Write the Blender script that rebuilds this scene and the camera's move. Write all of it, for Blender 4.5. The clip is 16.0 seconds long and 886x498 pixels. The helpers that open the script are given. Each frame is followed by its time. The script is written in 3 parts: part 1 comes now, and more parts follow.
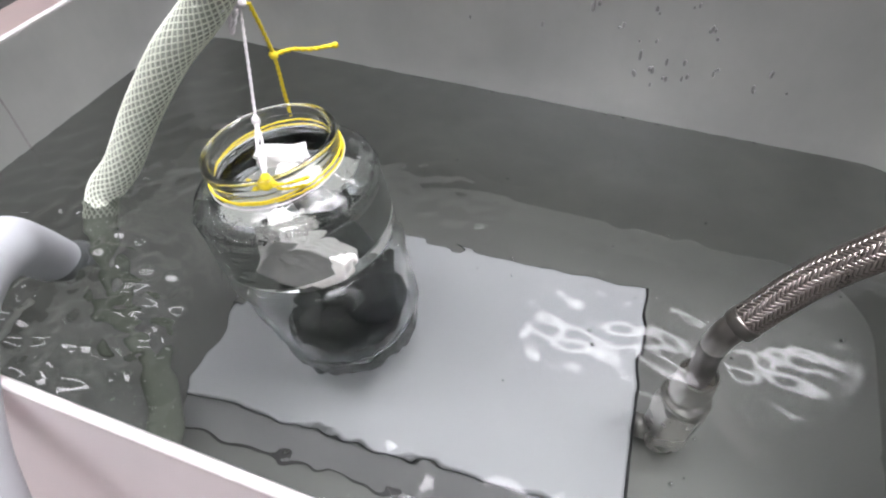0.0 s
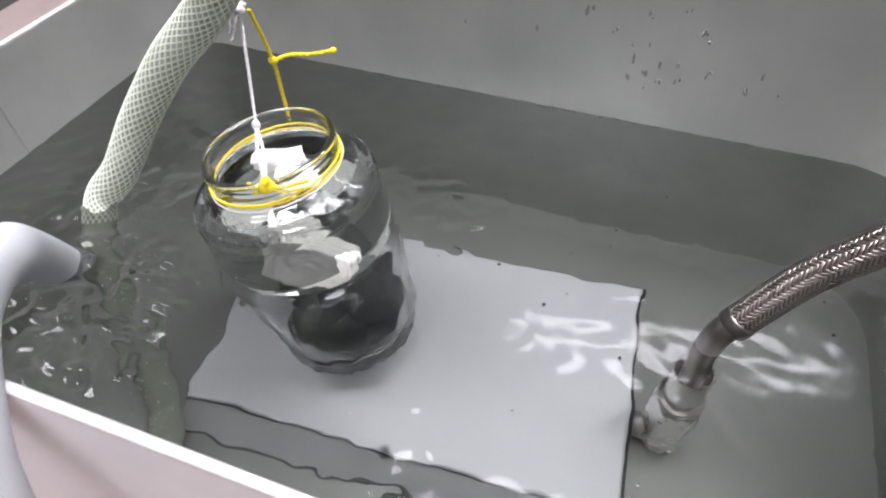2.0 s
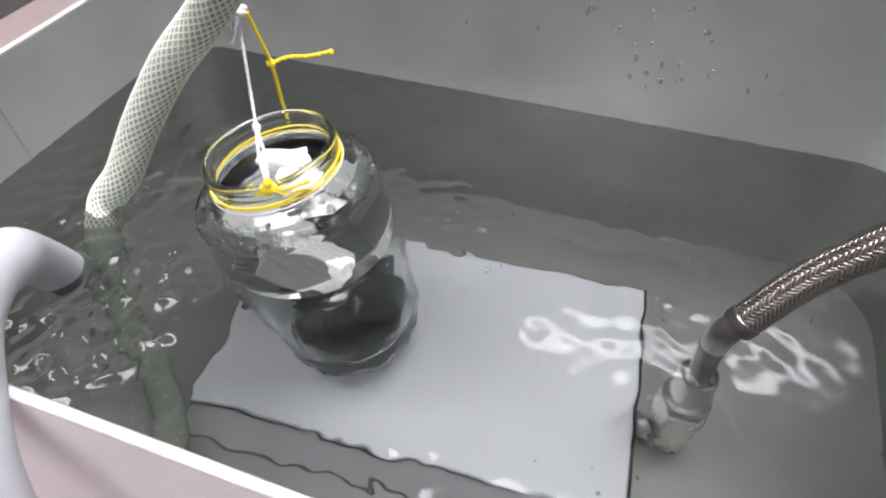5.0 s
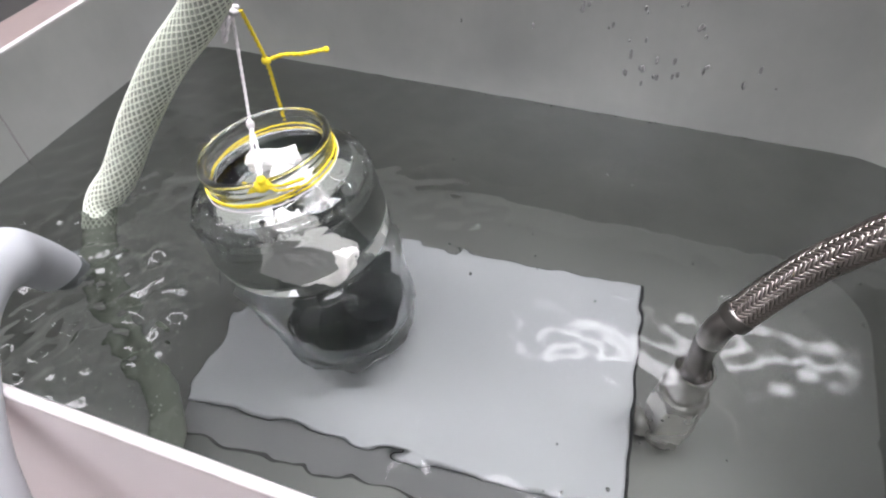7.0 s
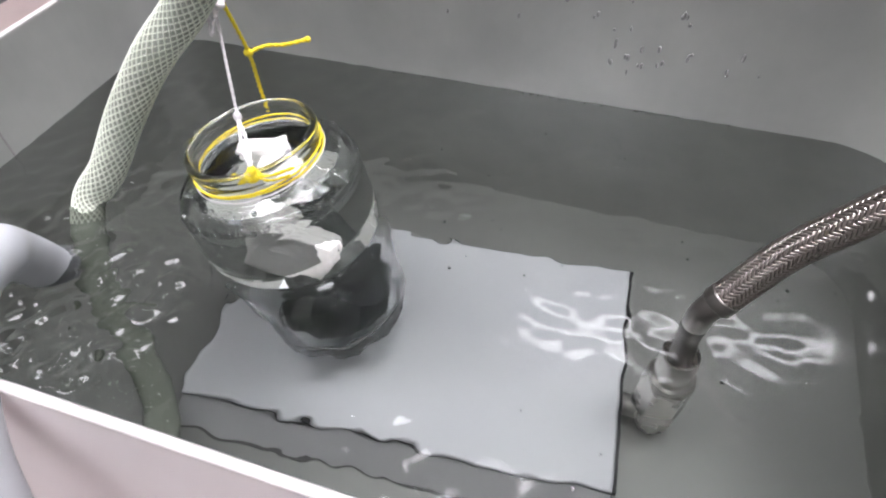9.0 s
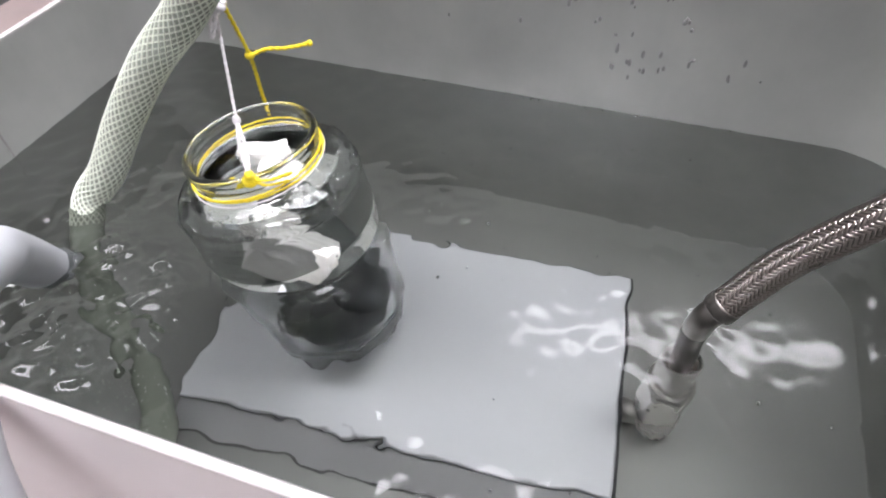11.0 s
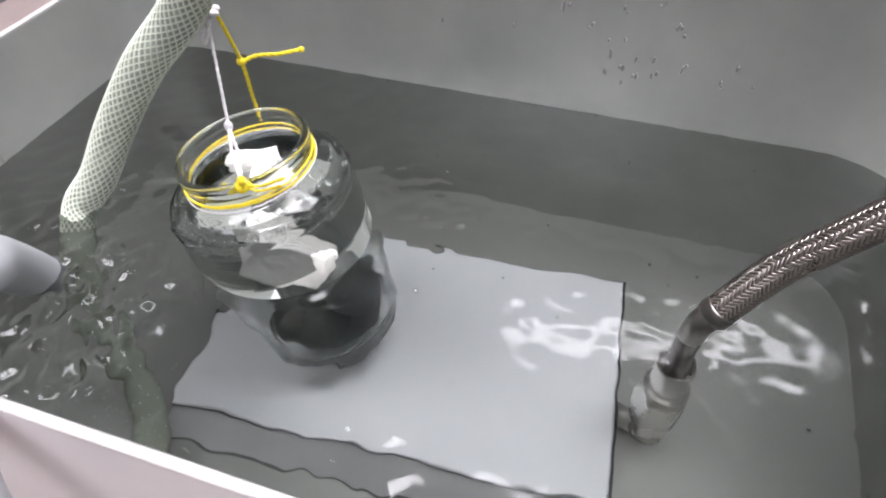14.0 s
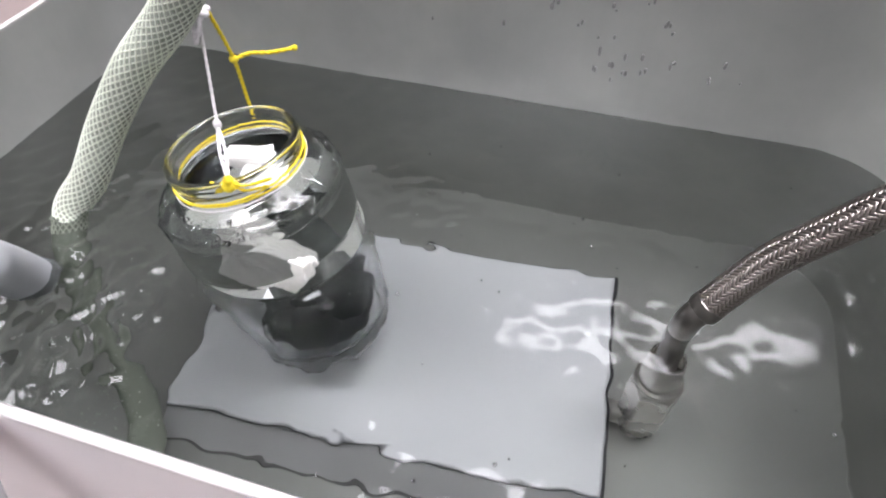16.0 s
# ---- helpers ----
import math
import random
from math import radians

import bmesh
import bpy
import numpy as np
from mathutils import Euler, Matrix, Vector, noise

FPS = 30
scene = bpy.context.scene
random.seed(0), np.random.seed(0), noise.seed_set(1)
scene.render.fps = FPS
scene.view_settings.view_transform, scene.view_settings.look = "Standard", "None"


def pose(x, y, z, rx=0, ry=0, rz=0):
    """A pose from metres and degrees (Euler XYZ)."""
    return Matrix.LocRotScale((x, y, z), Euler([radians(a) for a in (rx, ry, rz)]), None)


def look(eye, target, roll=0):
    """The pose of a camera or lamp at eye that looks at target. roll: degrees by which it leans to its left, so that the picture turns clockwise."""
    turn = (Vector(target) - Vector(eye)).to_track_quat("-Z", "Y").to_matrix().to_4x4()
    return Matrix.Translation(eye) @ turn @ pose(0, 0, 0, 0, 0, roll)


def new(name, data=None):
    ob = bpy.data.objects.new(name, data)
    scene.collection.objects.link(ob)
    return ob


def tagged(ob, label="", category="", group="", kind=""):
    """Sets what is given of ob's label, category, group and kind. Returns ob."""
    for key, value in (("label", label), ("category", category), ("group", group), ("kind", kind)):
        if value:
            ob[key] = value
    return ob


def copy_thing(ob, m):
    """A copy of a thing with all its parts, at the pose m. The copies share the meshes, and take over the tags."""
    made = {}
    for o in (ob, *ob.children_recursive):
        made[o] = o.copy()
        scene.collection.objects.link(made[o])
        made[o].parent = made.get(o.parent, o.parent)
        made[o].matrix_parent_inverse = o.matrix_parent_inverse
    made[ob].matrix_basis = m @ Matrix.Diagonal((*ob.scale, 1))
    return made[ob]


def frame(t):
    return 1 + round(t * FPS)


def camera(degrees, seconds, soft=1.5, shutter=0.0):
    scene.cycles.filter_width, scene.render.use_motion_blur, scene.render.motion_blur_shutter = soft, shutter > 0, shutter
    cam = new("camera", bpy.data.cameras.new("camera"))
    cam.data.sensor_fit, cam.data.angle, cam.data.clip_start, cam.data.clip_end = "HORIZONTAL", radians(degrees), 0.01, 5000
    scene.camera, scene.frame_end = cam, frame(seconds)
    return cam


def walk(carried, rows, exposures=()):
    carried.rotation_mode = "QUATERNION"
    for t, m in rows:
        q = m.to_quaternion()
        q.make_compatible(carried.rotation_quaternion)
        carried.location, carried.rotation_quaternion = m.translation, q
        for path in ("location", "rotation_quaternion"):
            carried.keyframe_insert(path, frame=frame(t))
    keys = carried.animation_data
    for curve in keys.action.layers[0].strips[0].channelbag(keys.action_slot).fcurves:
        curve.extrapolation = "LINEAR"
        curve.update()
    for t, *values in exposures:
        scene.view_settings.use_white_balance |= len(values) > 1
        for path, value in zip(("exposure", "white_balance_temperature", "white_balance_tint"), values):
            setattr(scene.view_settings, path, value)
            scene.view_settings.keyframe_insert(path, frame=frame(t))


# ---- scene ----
cam = camera(72.05, 16.0, soft=2.2)
ROWS = [
    (0.0, look((0.0000, 0.0000, 0.2350), (-0.0845, 0.2202, -0.0236), -0.83)),
    (0.5, look((-0.0001, 0.0009, 0.2350), (-0.0856, 0.2207, -0.0236), -1.17)),
    (1.0, look((0.0003, 0.0000, 0.2355), (-0.0842, 0.2201, -0.0232), -1.12)),
    (1.5, look((0.0014, -0.0015, 0.2364), (-0.0833, 0.2194, -0.0215), -1.04)),
    (2.0, look((-0.0008, -0.0022, 0.2377), (-0.0827, 0.2197, -0.0203), -0.68)),
    (2.5, look((0.0006, -0.0018, 0.2374), (-0.0825, 0.2204, -0.0198), -1.06)),
    (3.0, look((0.0005, -0.0019, 0.2363), (-0.0833, 0.2215, -0.0198), -1.25)),
    (3.5, look((-0.0001, -0.0017, 0.2367), (-0.0836, 0.2211, -0.0200), -1.20)),
    (4.0, look((-0.0008, -0.0019, 0.2371), (-0.0840, 0.2204, -0.0201), -1.31)),
    (6.5, look((0.0020, -0.0020, 0.2358), (-0.0840, 0.2203, -0.0206), -1.94)),
    (7.0, look((0.0033, -0.0018, 0.2361), (-0.0821, 0.2199, -0.0209), -2.20)),
    (7.5, look((0.0019, -0.0021, 0.2354), (-0.0815, 0.2208, -0.0212), -1.96)),
    (8.0, look((0.0011, -0.0031, 0.2366), (-0.0782, 0.2194, -0.0216), -1.54)),
    (8.5, look((0.0027, -0.0030, 0.2360), (-0.0766, 0.2192, -0.0225), -1.71)),
    (9.0, look((0.0039, -0.0045, 0.2380), (-0.0745, 0.2156, -0.0225), -1.98)),
    (11.5, look((0.0036, -0.0030, 0.2376), (-0.0752, 0.2193, -0.0211), -1.48)),
    (12.0, look((0.0038, -0.0030, 0.2365), (-0.0743, 0.2206, -0.0212), -1.40)),
    (12.5, look((0.0024, -0.0022, 0.2364), (-0.0744, 0.2217, -0.0215), -1.30)),
    (13.0, look((0.0022, -0.0029, 0.2367), (-0.0734, 0.2212, -0.0213), -1.05)),
    (13.5, look((0.0019, -0.0024, 0.2375), (-0.0733, 0.2214, -0.0209), -0.95)),
    (14.0, look((0.0022, -0.0020, 0.2379), (-0.0731, 0.2219, -0.0204), -1.05)),
    (14.5, look((0.0030, -0.0016, 0.2373), (-0.0737, 0.2223, -0.0206), -1.35)),
    (15.0, look((0.0022, -0.0022, 0.2388), (-0.0723, 0.2211, -0.0202), -1.03)),
    (15.5, look((-0.0008, -0.0038, 0.2399), (-0.0700, 0.2204, -0.0198), -0.46)),
    (16.0, look((0.0015, -0.0028, 0.2403), (-0.0683, 0.2208, -0.0197), -0.71)),
]
walk(cam, ROWS, [(0.0, 0.0), (16.0, 0.0)])

# ---- world and light ----
world = bpy.data.worlds.new("world")
scene.world = world
world.use_nodes = True
world.node_tree.nodes["Background"].inputs[0].default_value = (0.8, 0.85, 0.9, 1)
world.node_tree.nodes["Background"].inputs[1].default_value = 0.05
LAMP_STRENGTH = 28.0
CEILING = 1.85
GROUND = -1.0


# ---- materials ----
def material(name):
    m = bpy.data.materials.new(name)
    m.use_nodes = True
    nt = m.node_tree
    return m, nt, nt.nodes["Principled BSDF"]


def link(nt, a, b):
    nt.links.new(a, b)


def coords(nt, scale=(1, 1, 1), kind="Object"):
    tc = nt.nodes.new("ShaderNodeTexCoord")
    mp = nt.nodes.new("ShaderNodeMapping")
    mp.inputs["Scale"].default_value = scale
    link(nt, tc.outputs[kind], mp.inputs["Vector"])
    return mp.outputs["Vector"]


def noise_tex(nt, vec, scale, detail=4.0, rough=0.55):
    n = nt.nodes.new("ShaderNodeTexNoise")
    n.inputs["Scale"].default_value = scale
    n.inputs["Detail"].default_value = detail
    n.inputs["Roughness"].default_value = rough
    link(nt, vec, n.inputs["Vector"])
    return n.outputs["Fac"]


def ramp(nt, fac, stops):
    r = nt.nodes.new("ShaderNodeValToRGB")
    while len(r.color_ramp.elements) < len(stops):
        r.color_ramp.elements.new(0.5)
    for e, (p, c) in zip(r.color_ramp.elements, stops):
        e.position, e.color = p, (*c, 1) if len(c) == 3 else c
    link(nt, fac, r.inputs["Fac"])
    return r.outputs["Color"]


def mapped(nt, fac, lo, hi):
    r = nt.nodes.new("ShaderNodeMapRange")
    r.inputs["To Min"].default_value, r.inputs["To Max"].default_value = lo, hi
    link(nt, fac, r.inputs["Value"])
    return r.outputs["Result"]


def bump(nt, fac, bsdf, strength, distance):
    b = nt.nodes.new("ShaderNodeBump")
    b.inputs["Strength"].default_value, b.inputs["Distance"].default_value = strength, distance
    link(nt, fac, b.inputs["Height"])
    link(nt, b.outputs["Normal"], bsdf.inputs["Normal"])


def steel(name, lo, hi, rough, brush=(1, 1, 1), relief=0.05, metal=1.0):
    """Brushed stainless steel with cloudy stains."""
    m, nt, b = material(name)
    vec = coords(nt, brush)
    fine = noise_tex(nt, vec, 260, 3)
    broad = noise_tex(nt, coords(nt), 14, 5)
    link(nt, ramp(nt, broad, [(0.3, lo), (0.7, hi)]), b.inputs["Base Color"])
    b.inputs["Metallic"].default_value = metal
    mix = nt.nodes.new("ShaderNodeMath")
    mix.operation = "MULTIPLY_ADD"
    link(nt, fine, mix.inputs[0])
    mix.inputs[1].default_value = 0.10
    link(nt, mapped(nt, broad, rough - 0.10, rough + 0.02), mix.inputs[2])
    link(nt, mix.outputs[0], b.inputs["Roughness"])
    bump(nt, fine, b, relief, 0.0004)
    return m


def plain(name, colour, rough=0.5, metal=0.0, vary=0.12, scale=40.0, relief=0.1):
    m, nt, b = material(name)
    f = noise_tex(nt, coords(nt), scale, 5)
    lo = tuple(c * (1 - vary) for c in colour)
    hi = tuple(min(1, c * (1 + vary)) for c in colour)
    link(nt, ramp(nt, f, [(0.3, lo), (0.7, hi)]), b.inputs["Base Color"])
    b.inputs["Metallic"].default_value = metal
    link(nt, mapped(nt, f, rough - 0.06, rough + 0.08), b.inputs["Roughness"])
    bump(nt, f, b, relief, 0.0005)
    return m


def clear(name, ior, colour=(1, 1, 1), rough=0.0):
    m, nt, b = material(name)
    nt.nodes.remove(b)
    g = nt.nodes.new("ShaderNodeBsdfGlass")
    g.inputs["IOR"].default_value = ior
    g.inputs["Roughness"].default_value = rough
    g.inputs["Color"].default_value = (*colour, 1)
    link(nt, g.outputs[0], nt.nodes["Material Output"].inputs["Surface"])
    return m


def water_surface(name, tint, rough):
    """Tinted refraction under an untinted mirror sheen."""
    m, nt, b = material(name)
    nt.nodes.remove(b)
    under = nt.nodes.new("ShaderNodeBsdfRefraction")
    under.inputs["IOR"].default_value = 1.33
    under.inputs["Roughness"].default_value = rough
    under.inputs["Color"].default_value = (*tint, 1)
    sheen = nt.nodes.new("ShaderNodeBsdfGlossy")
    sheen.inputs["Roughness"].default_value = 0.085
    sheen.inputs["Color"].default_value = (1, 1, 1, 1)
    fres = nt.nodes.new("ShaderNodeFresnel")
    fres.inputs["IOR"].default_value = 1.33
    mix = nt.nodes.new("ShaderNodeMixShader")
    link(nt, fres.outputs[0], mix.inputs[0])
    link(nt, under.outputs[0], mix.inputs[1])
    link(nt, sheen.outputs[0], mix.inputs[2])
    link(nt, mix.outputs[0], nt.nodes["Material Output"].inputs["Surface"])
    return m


M_TANK = steel("tank_steel", (0.385, 0.395, 0.375), (0.485, 0.495, 0.47), 0.50, (1, 1, 0.06), metal=0.7)
M_BED = plain("bed_steel", (0.47, 0.475, 0.46), 0.35, 1.0, 0.07, 9, 0.0)
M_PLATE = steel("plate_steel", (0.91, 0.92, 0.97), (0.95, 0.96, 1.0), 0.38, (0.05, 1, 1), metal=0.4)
M_FOOT_SHADOW = plain("foot_shadow_grey", (0.13, 0.13, 0.13), 0.6)
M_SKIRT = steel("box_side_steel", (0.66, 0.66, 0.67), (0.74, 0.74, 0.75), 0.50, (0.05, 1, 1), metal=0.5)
M_BRIGHT = steel("fitting_steel", (0.22, 0.205, 0.195), (0.32, 0.30, 0.285), 0.30)
M_NUT = plain("nut_steel", (0.80, 0.78, 0.74), 0.26, 0.9, 0.05, 30, 0.0)
M_BRAID = steel("braid_steel", (0.32, 0.28, 0.26), (0.48, 0.43, 0.40), 0.28)
M_BRAID_CORE = plain("braid_core", (0.06, 0.05, 0.045), 0.6)
M_SHELL = plain("shell_white_steel", (0.84, 0.81, 0.82), 0.35, 0.0, 0.04, 8, 0.02)
M_RIM = plain("rim_satin", (0.48, 0.46, 0.452), 0.32, 0.0, 0.06, 30, 0.03)
# Dark tint stands in for the weaker light that reaches below the surface.
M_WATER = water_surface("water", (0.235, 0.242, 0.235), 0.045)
M_GLASS = clear("jar_glass", 1.46, (0.98, 0.99, 0.98))
M_GLASS_WET = clear("jar_glass_under_water", 1.09, (0.99, 0.99, 0.99))
M_GLASS_FULL = clear("jar_glass_against_liquid", 1.09, (0.98, 0.99, 0.98))
# Upper glass: underwater dimness is put into its colour, like the water tint.
M_GLASS_UP_DIM = clear("jar_glass_upper_dimmed", 1.128, (0.32, 0.33, 0.325))
M_LIQUID = clear("jar_liquid", 1.33, (0.97, 0.98, 0.97))
M_SAMPLE = plain("dark_sample", (0.075, 0.08, 0.075), 0.55, 0.0, 0.35, 120, 0.4)
M_FOAM = plain("foam_bubble", (0.70, 0.76, 0.68), 0.4, 0.0, 0.1, 300, 0.1)
M_DROP = clear("droplet_water", 1.33)
M_HOSE = plain("hose_pvc", (0.32, 0.35, 0.295), 0.25, 0.0, 0.08, 60, 0.02)
M_THREAD = plain("hose_thread", (0.72, 0.76, 0.65), 0.5, 0.0, 0.06, 200, 0.1)
M_TUBE = plain("tube_white", (0.44, 0.455, 0.475), 0.75, 0.0, 0.04, 30, 0.03)
M_WHITE_CORD = plain("white_cord", (0.66, 0.635, 0.645), 0.8, 0.0, 0.12, 900, 0.5)
M_YELLOW_CORD = plain("yellow_cord", (0.68, 0.53, 0.015), 0.7, 0.0, 0.15, 900, 0.5)
M_WALL = plain("room_wall_paint", (0.22, 0.218, 0.215), 0.8, 0.0, 0.04, 3, 0.1)
M_FLOOR = plain("room_floor", (0.24, 0.20, 0.185), 0.5, 0.0, 0.15, 5, 0.1)
M_BENCH = plain("bench_top", (0.30, 0.24, 0.23), 0.5, 0.0, 0.10, 12, 0.05)
M_MARK = plain("wall_stain", (0.22, 0.22, 0.215), 0.8, 0.0, 0.2, 300, 0.1)
M_GAP_SHADE = plain("lid_gap_shade", (0.04, 0.04, 0.045), 0.5, 0.0, 0.2, 200, 0.1)
M_TISSUE = plain("white_tissue", (0.82, 0.80, 0.77), 0.9, 0.0, 0.06, 250, 0.6)
M_WALL_STRIP = plain("wall_strip_grey", (0.32, 0.31, 0.30), 0.5, 0.4, 0.2, 200, 0.2)
M_LAMP, _nt, _b = material("lamp_diffuser")
_b.inputs["Base Color"].default_value = (0.9, 0.9, 0.9, 1)
_b.inputs["Emission Color"].default_value = (1.0, 0.972, 1.04, 1)
_b.inputs["Emission Strength"].default_value = LAMP_STRENGTH


# ---- mesh helpers ----
def smooth(bm):
    for f in bm.faces:
        f.smooth = True


def mesh_of(name, bm, mat):
    me = bpy.data.meshes.new(name)
    bm.normal_update()
    bm.to_mesh(me)
    bm.free()
    for m in (mat if isinstance(mat, (list, tuple)) else [mat]):
        me.materials.append(m)
    return me


def thing(name, bm, mat, label, category, kind="", group=""):
    return tagged(new(name, mesh_of(name, bm, mat)), label, category, group, kind)


def root(name, at, label, category, kind="", group=""):
    ob = new(name)
    ob.matrix_basis = pose(*at)
    ob.empty_display_size = 0.02
    return tagged(ob, label, category, group, kind)


def part(name, bm, mat, parent, label=""):
    ob = new(name, mesh_of(name, bm, mat))
    ob.parent = parent
    return tagged(ob, label)


def box(bm, x0, x1, y0, y1, z0, z1, bevel=0.0):
    r = bmesh.ops.create_cube(bm, size=1.0, matrix=Matrix.Translation(((x0 + x1) / 2, (y0 + y1) / 2, (z0 + z1) / 2)) @ Matrix.Diagonal((x1 - x0, y1 - y0, z1 - z0, 1)))
    if bevel:
        es = list({e for v in r["verts"] for e in v.link_edges})
        bmesh.ops.bevel(bm, geom=es, offset=bevel, segments=2, affect="EDGES", profile=0.5)
    return bm


def curve_points(pts, n):
    """Catmull-Rom through pts, n samples at even length."""
    p = [Vector(q) for q in pts]
    p = [2 * p[0] - p[1]] + p + [2 * p[-1] - p[-2]]
    fine = []
    for i in range(1, len(p) - 2):
        for k in range(24):
            t = k / 24
            a, b, c, d = p[i - 1:i + 3]
            fine.append(0.5 * (2 * b + (c - a) * t + (2 * a - 5 * b + 4 * c - d) * t * t + (3 * b - a - 3 * c + d) * t ** 3))
    fine.append(p[-2])
    acc = [0.0]
    for a, b in zip(fine, fine[1:]):
        acc.append(acc[-1] + (b - a).length)
    out, j = [], 0
    for i in range(n):
        s = acc[-1] * i / (n - 1)
        while j < len(acc) - 2 and acc[j + 1] < s:
            j += 1
        u = (s - acc[j]) / max(1e-9, acc[j + 1] - acc[j])
        out.append(fine[j].lerp(fine[j + 1], min(1, max(0, u))))
    return out, acc[-1]


def frames_along(pts):
    """Tangent, normal and binormal at each point, without twist."""
    tang = [((pts[min(i + 1, len(pts) - 1)] - pts[max(i - 1, 0)]).normalized()) for i in range(len(pts))]
    n = tang[0].orthogonal().normalized()
    out = []
    for t in tang:
        n = (n - t * n.dot(t)).normalized()
        out.append((t, n, t.cross(n)))
    return out


def sweep(bm, pts, radius, seg=16, cap=True, scale=None):
    fr = frames_along(pts)
    rings = []
    for i, (p, (t, n, b)) in enumerate(zip(pts, fr)):
        r = radius * (scale(i / (len(pts) - 1)) if scale else 1)
        rings.append([bm.verts.new(p + (n * math.cos(2 * math.pi * k / seg) + b * math.sin(2 * math.pi * k / seg)) * r) for k in range(seg)])
    for a, c in zip(rings, rings[1:]):
        for k in range(seg):
            f = bm.faces.new((a[k], a[(k + 1) % seg], c[(k + 1) % seg], c[k]))
            f.smooth = True
    if cap:
        bm.faces.new(rings[0][::-1])
        bm.faces.new(rings[-1])
    return bm


def lathe(bm, profile, seg=64, at=(0, 0, 0), wobble=0.0):
    """Turn (radius, z) pairs round the z axis at the place."""
    rings = []
    for r, z in profile:
        if r < 1e-6:
            rings.append([bm.verts.new((at[0], at[1], at[2] + z))])
        else:
            rings.append([bm.verts.new((at[0] + r * math.cos(2 * math.pi * k / seg), at[1] + r * math.sin(2 * math.pi * k / seg), at[2] + z)) for k in range(seg)])
    faces = []
    for a, c in zip(rings, rings[1:]):
        for k in range(seg):
            q = [a[k % len(a)], a[(k + 1) % len(a)], c[(k + 1) % len(c)], c[k % len(c)]]
            u = []
            for v in q:
                if v not in u:
                    u.append(v)
            if len(u) > 2:
                f = bm.faces.new(u)
                f.smooth = True
                faces.append(f)
    return faces


# ---- the room that holds the tank ----
def build_room():
    x0, x1, y0, y1 = -2.4, 2.8, -1.8, 3.4
    w = 0.12
    thing("floor", box(bmesh.new(), x0 - w, x1 + w, y0 - w, y1 + w, GROUND - 0.1, GROUND), M_FLOOR, "brown-grey workshop floor under the bench", "floor", "structure")
    thing("ceiling", box(bmesh.new(), x0 - w, x1 + w, y0 - w, y1 + w, CEILING, CEILING + 0.1), M_WALL, "plain grey ceiling with light fittings", "ceiling", "structure")
    for n, b in (("wall_north", (x0 - w, x1 + w, y1, y1 + w)), ("wall_south", (x0 - w, x1 + w, y0 - w, y0)), ("wall_west", (x0 - w, x0, y0, y1)), ("wall_east", (x1, x1 + w, y0, y1))):
        thing(n, box(bmesh.new(), *b, GROUND, CEILING), M_WALL, "plain grey painted room wall", "wall", "structure")


def ceiling_light(at, turn, half):
    ob = root("ceiling_light", (0, 0, 0), "long white ceiling light with a glowing diffuser, some added as fill", "ceiling light", group="ceiling lights")
    part("frame", box(bmesh.new(), -0.66, 0.66, -half - 0.04, half + 0.04, -0.03, -0.001, 0.004), M_WALL, ob)
    part("diffuser", box(bmesh.new(), -0.62, 0.62, -half, half, -0.045, -0.0305, 0.003), M_LAMP, ob, "glowing white diffuser")
    ob.matrix_basis = pose(*at, 0, 0, turn)
    return ob


# ---- the steel tank ----
X0, X1, Y0, Y1 = -0.347, 0.180, 0.0465, 0.3485
RIM, BED, SHEET = 0.0623, -0.155, 0.004


def loop(inset, radius=None, z=0.0, seg=10):
    """Rounded rectangle of the tank's inside, inset inwards (negative: outwards)."""
    out = []
    for cx, cy, a0, r in ((X1, Y1, 0, 0.055), (X0, Y1, 90, 0.040), (X0, Y0, 180, 0.035), (X1, Y0, 270, 0.045)):
        r = max(0.002, r - inset)
        sx, sy = (1 if cx == X1 else -1), (1 if cy == Y1 else -1)
        px, py = cx - sx * (inset + r), cy - sy * (inset + r)
        for k in range(seg + 1):
            a = radians(a0 + 90 * k / seg)
            out.append(Vector((px + r * math.cos(a), py + r * math.sin(a), z)))
    return out


def skin(bm, loops, close_last=False, flip=False):
    rings = [[bm.verts.new(p) for p in lp] for lp in loops]
    n = len(rings[0])
    for a, c in zip(rings, rings[1:]):
        for k in range(n):
            q = (a[k], a[(k + 1) % n], c[(k + 1) % n], c[k])
            f = bm.faces.new(q[::-1] if flip else q)
            f.smooth = True
    if close_last:
        f = bm.faces.new(rings[-1])
        f.smooth = True
    return rings


def top_of(y):
    """The tank's upper edge, which rises to a high back."""
    u = max(0.0, min(1.0, (y - 0.318) / 0.025))
    return RIM + 0.055 * u * u * (3 - 2 * u)


def raised(lp, dz=0.0):
    return [Vector((p.x, p.y, top_of(p.y) + dz)) for p in lp]


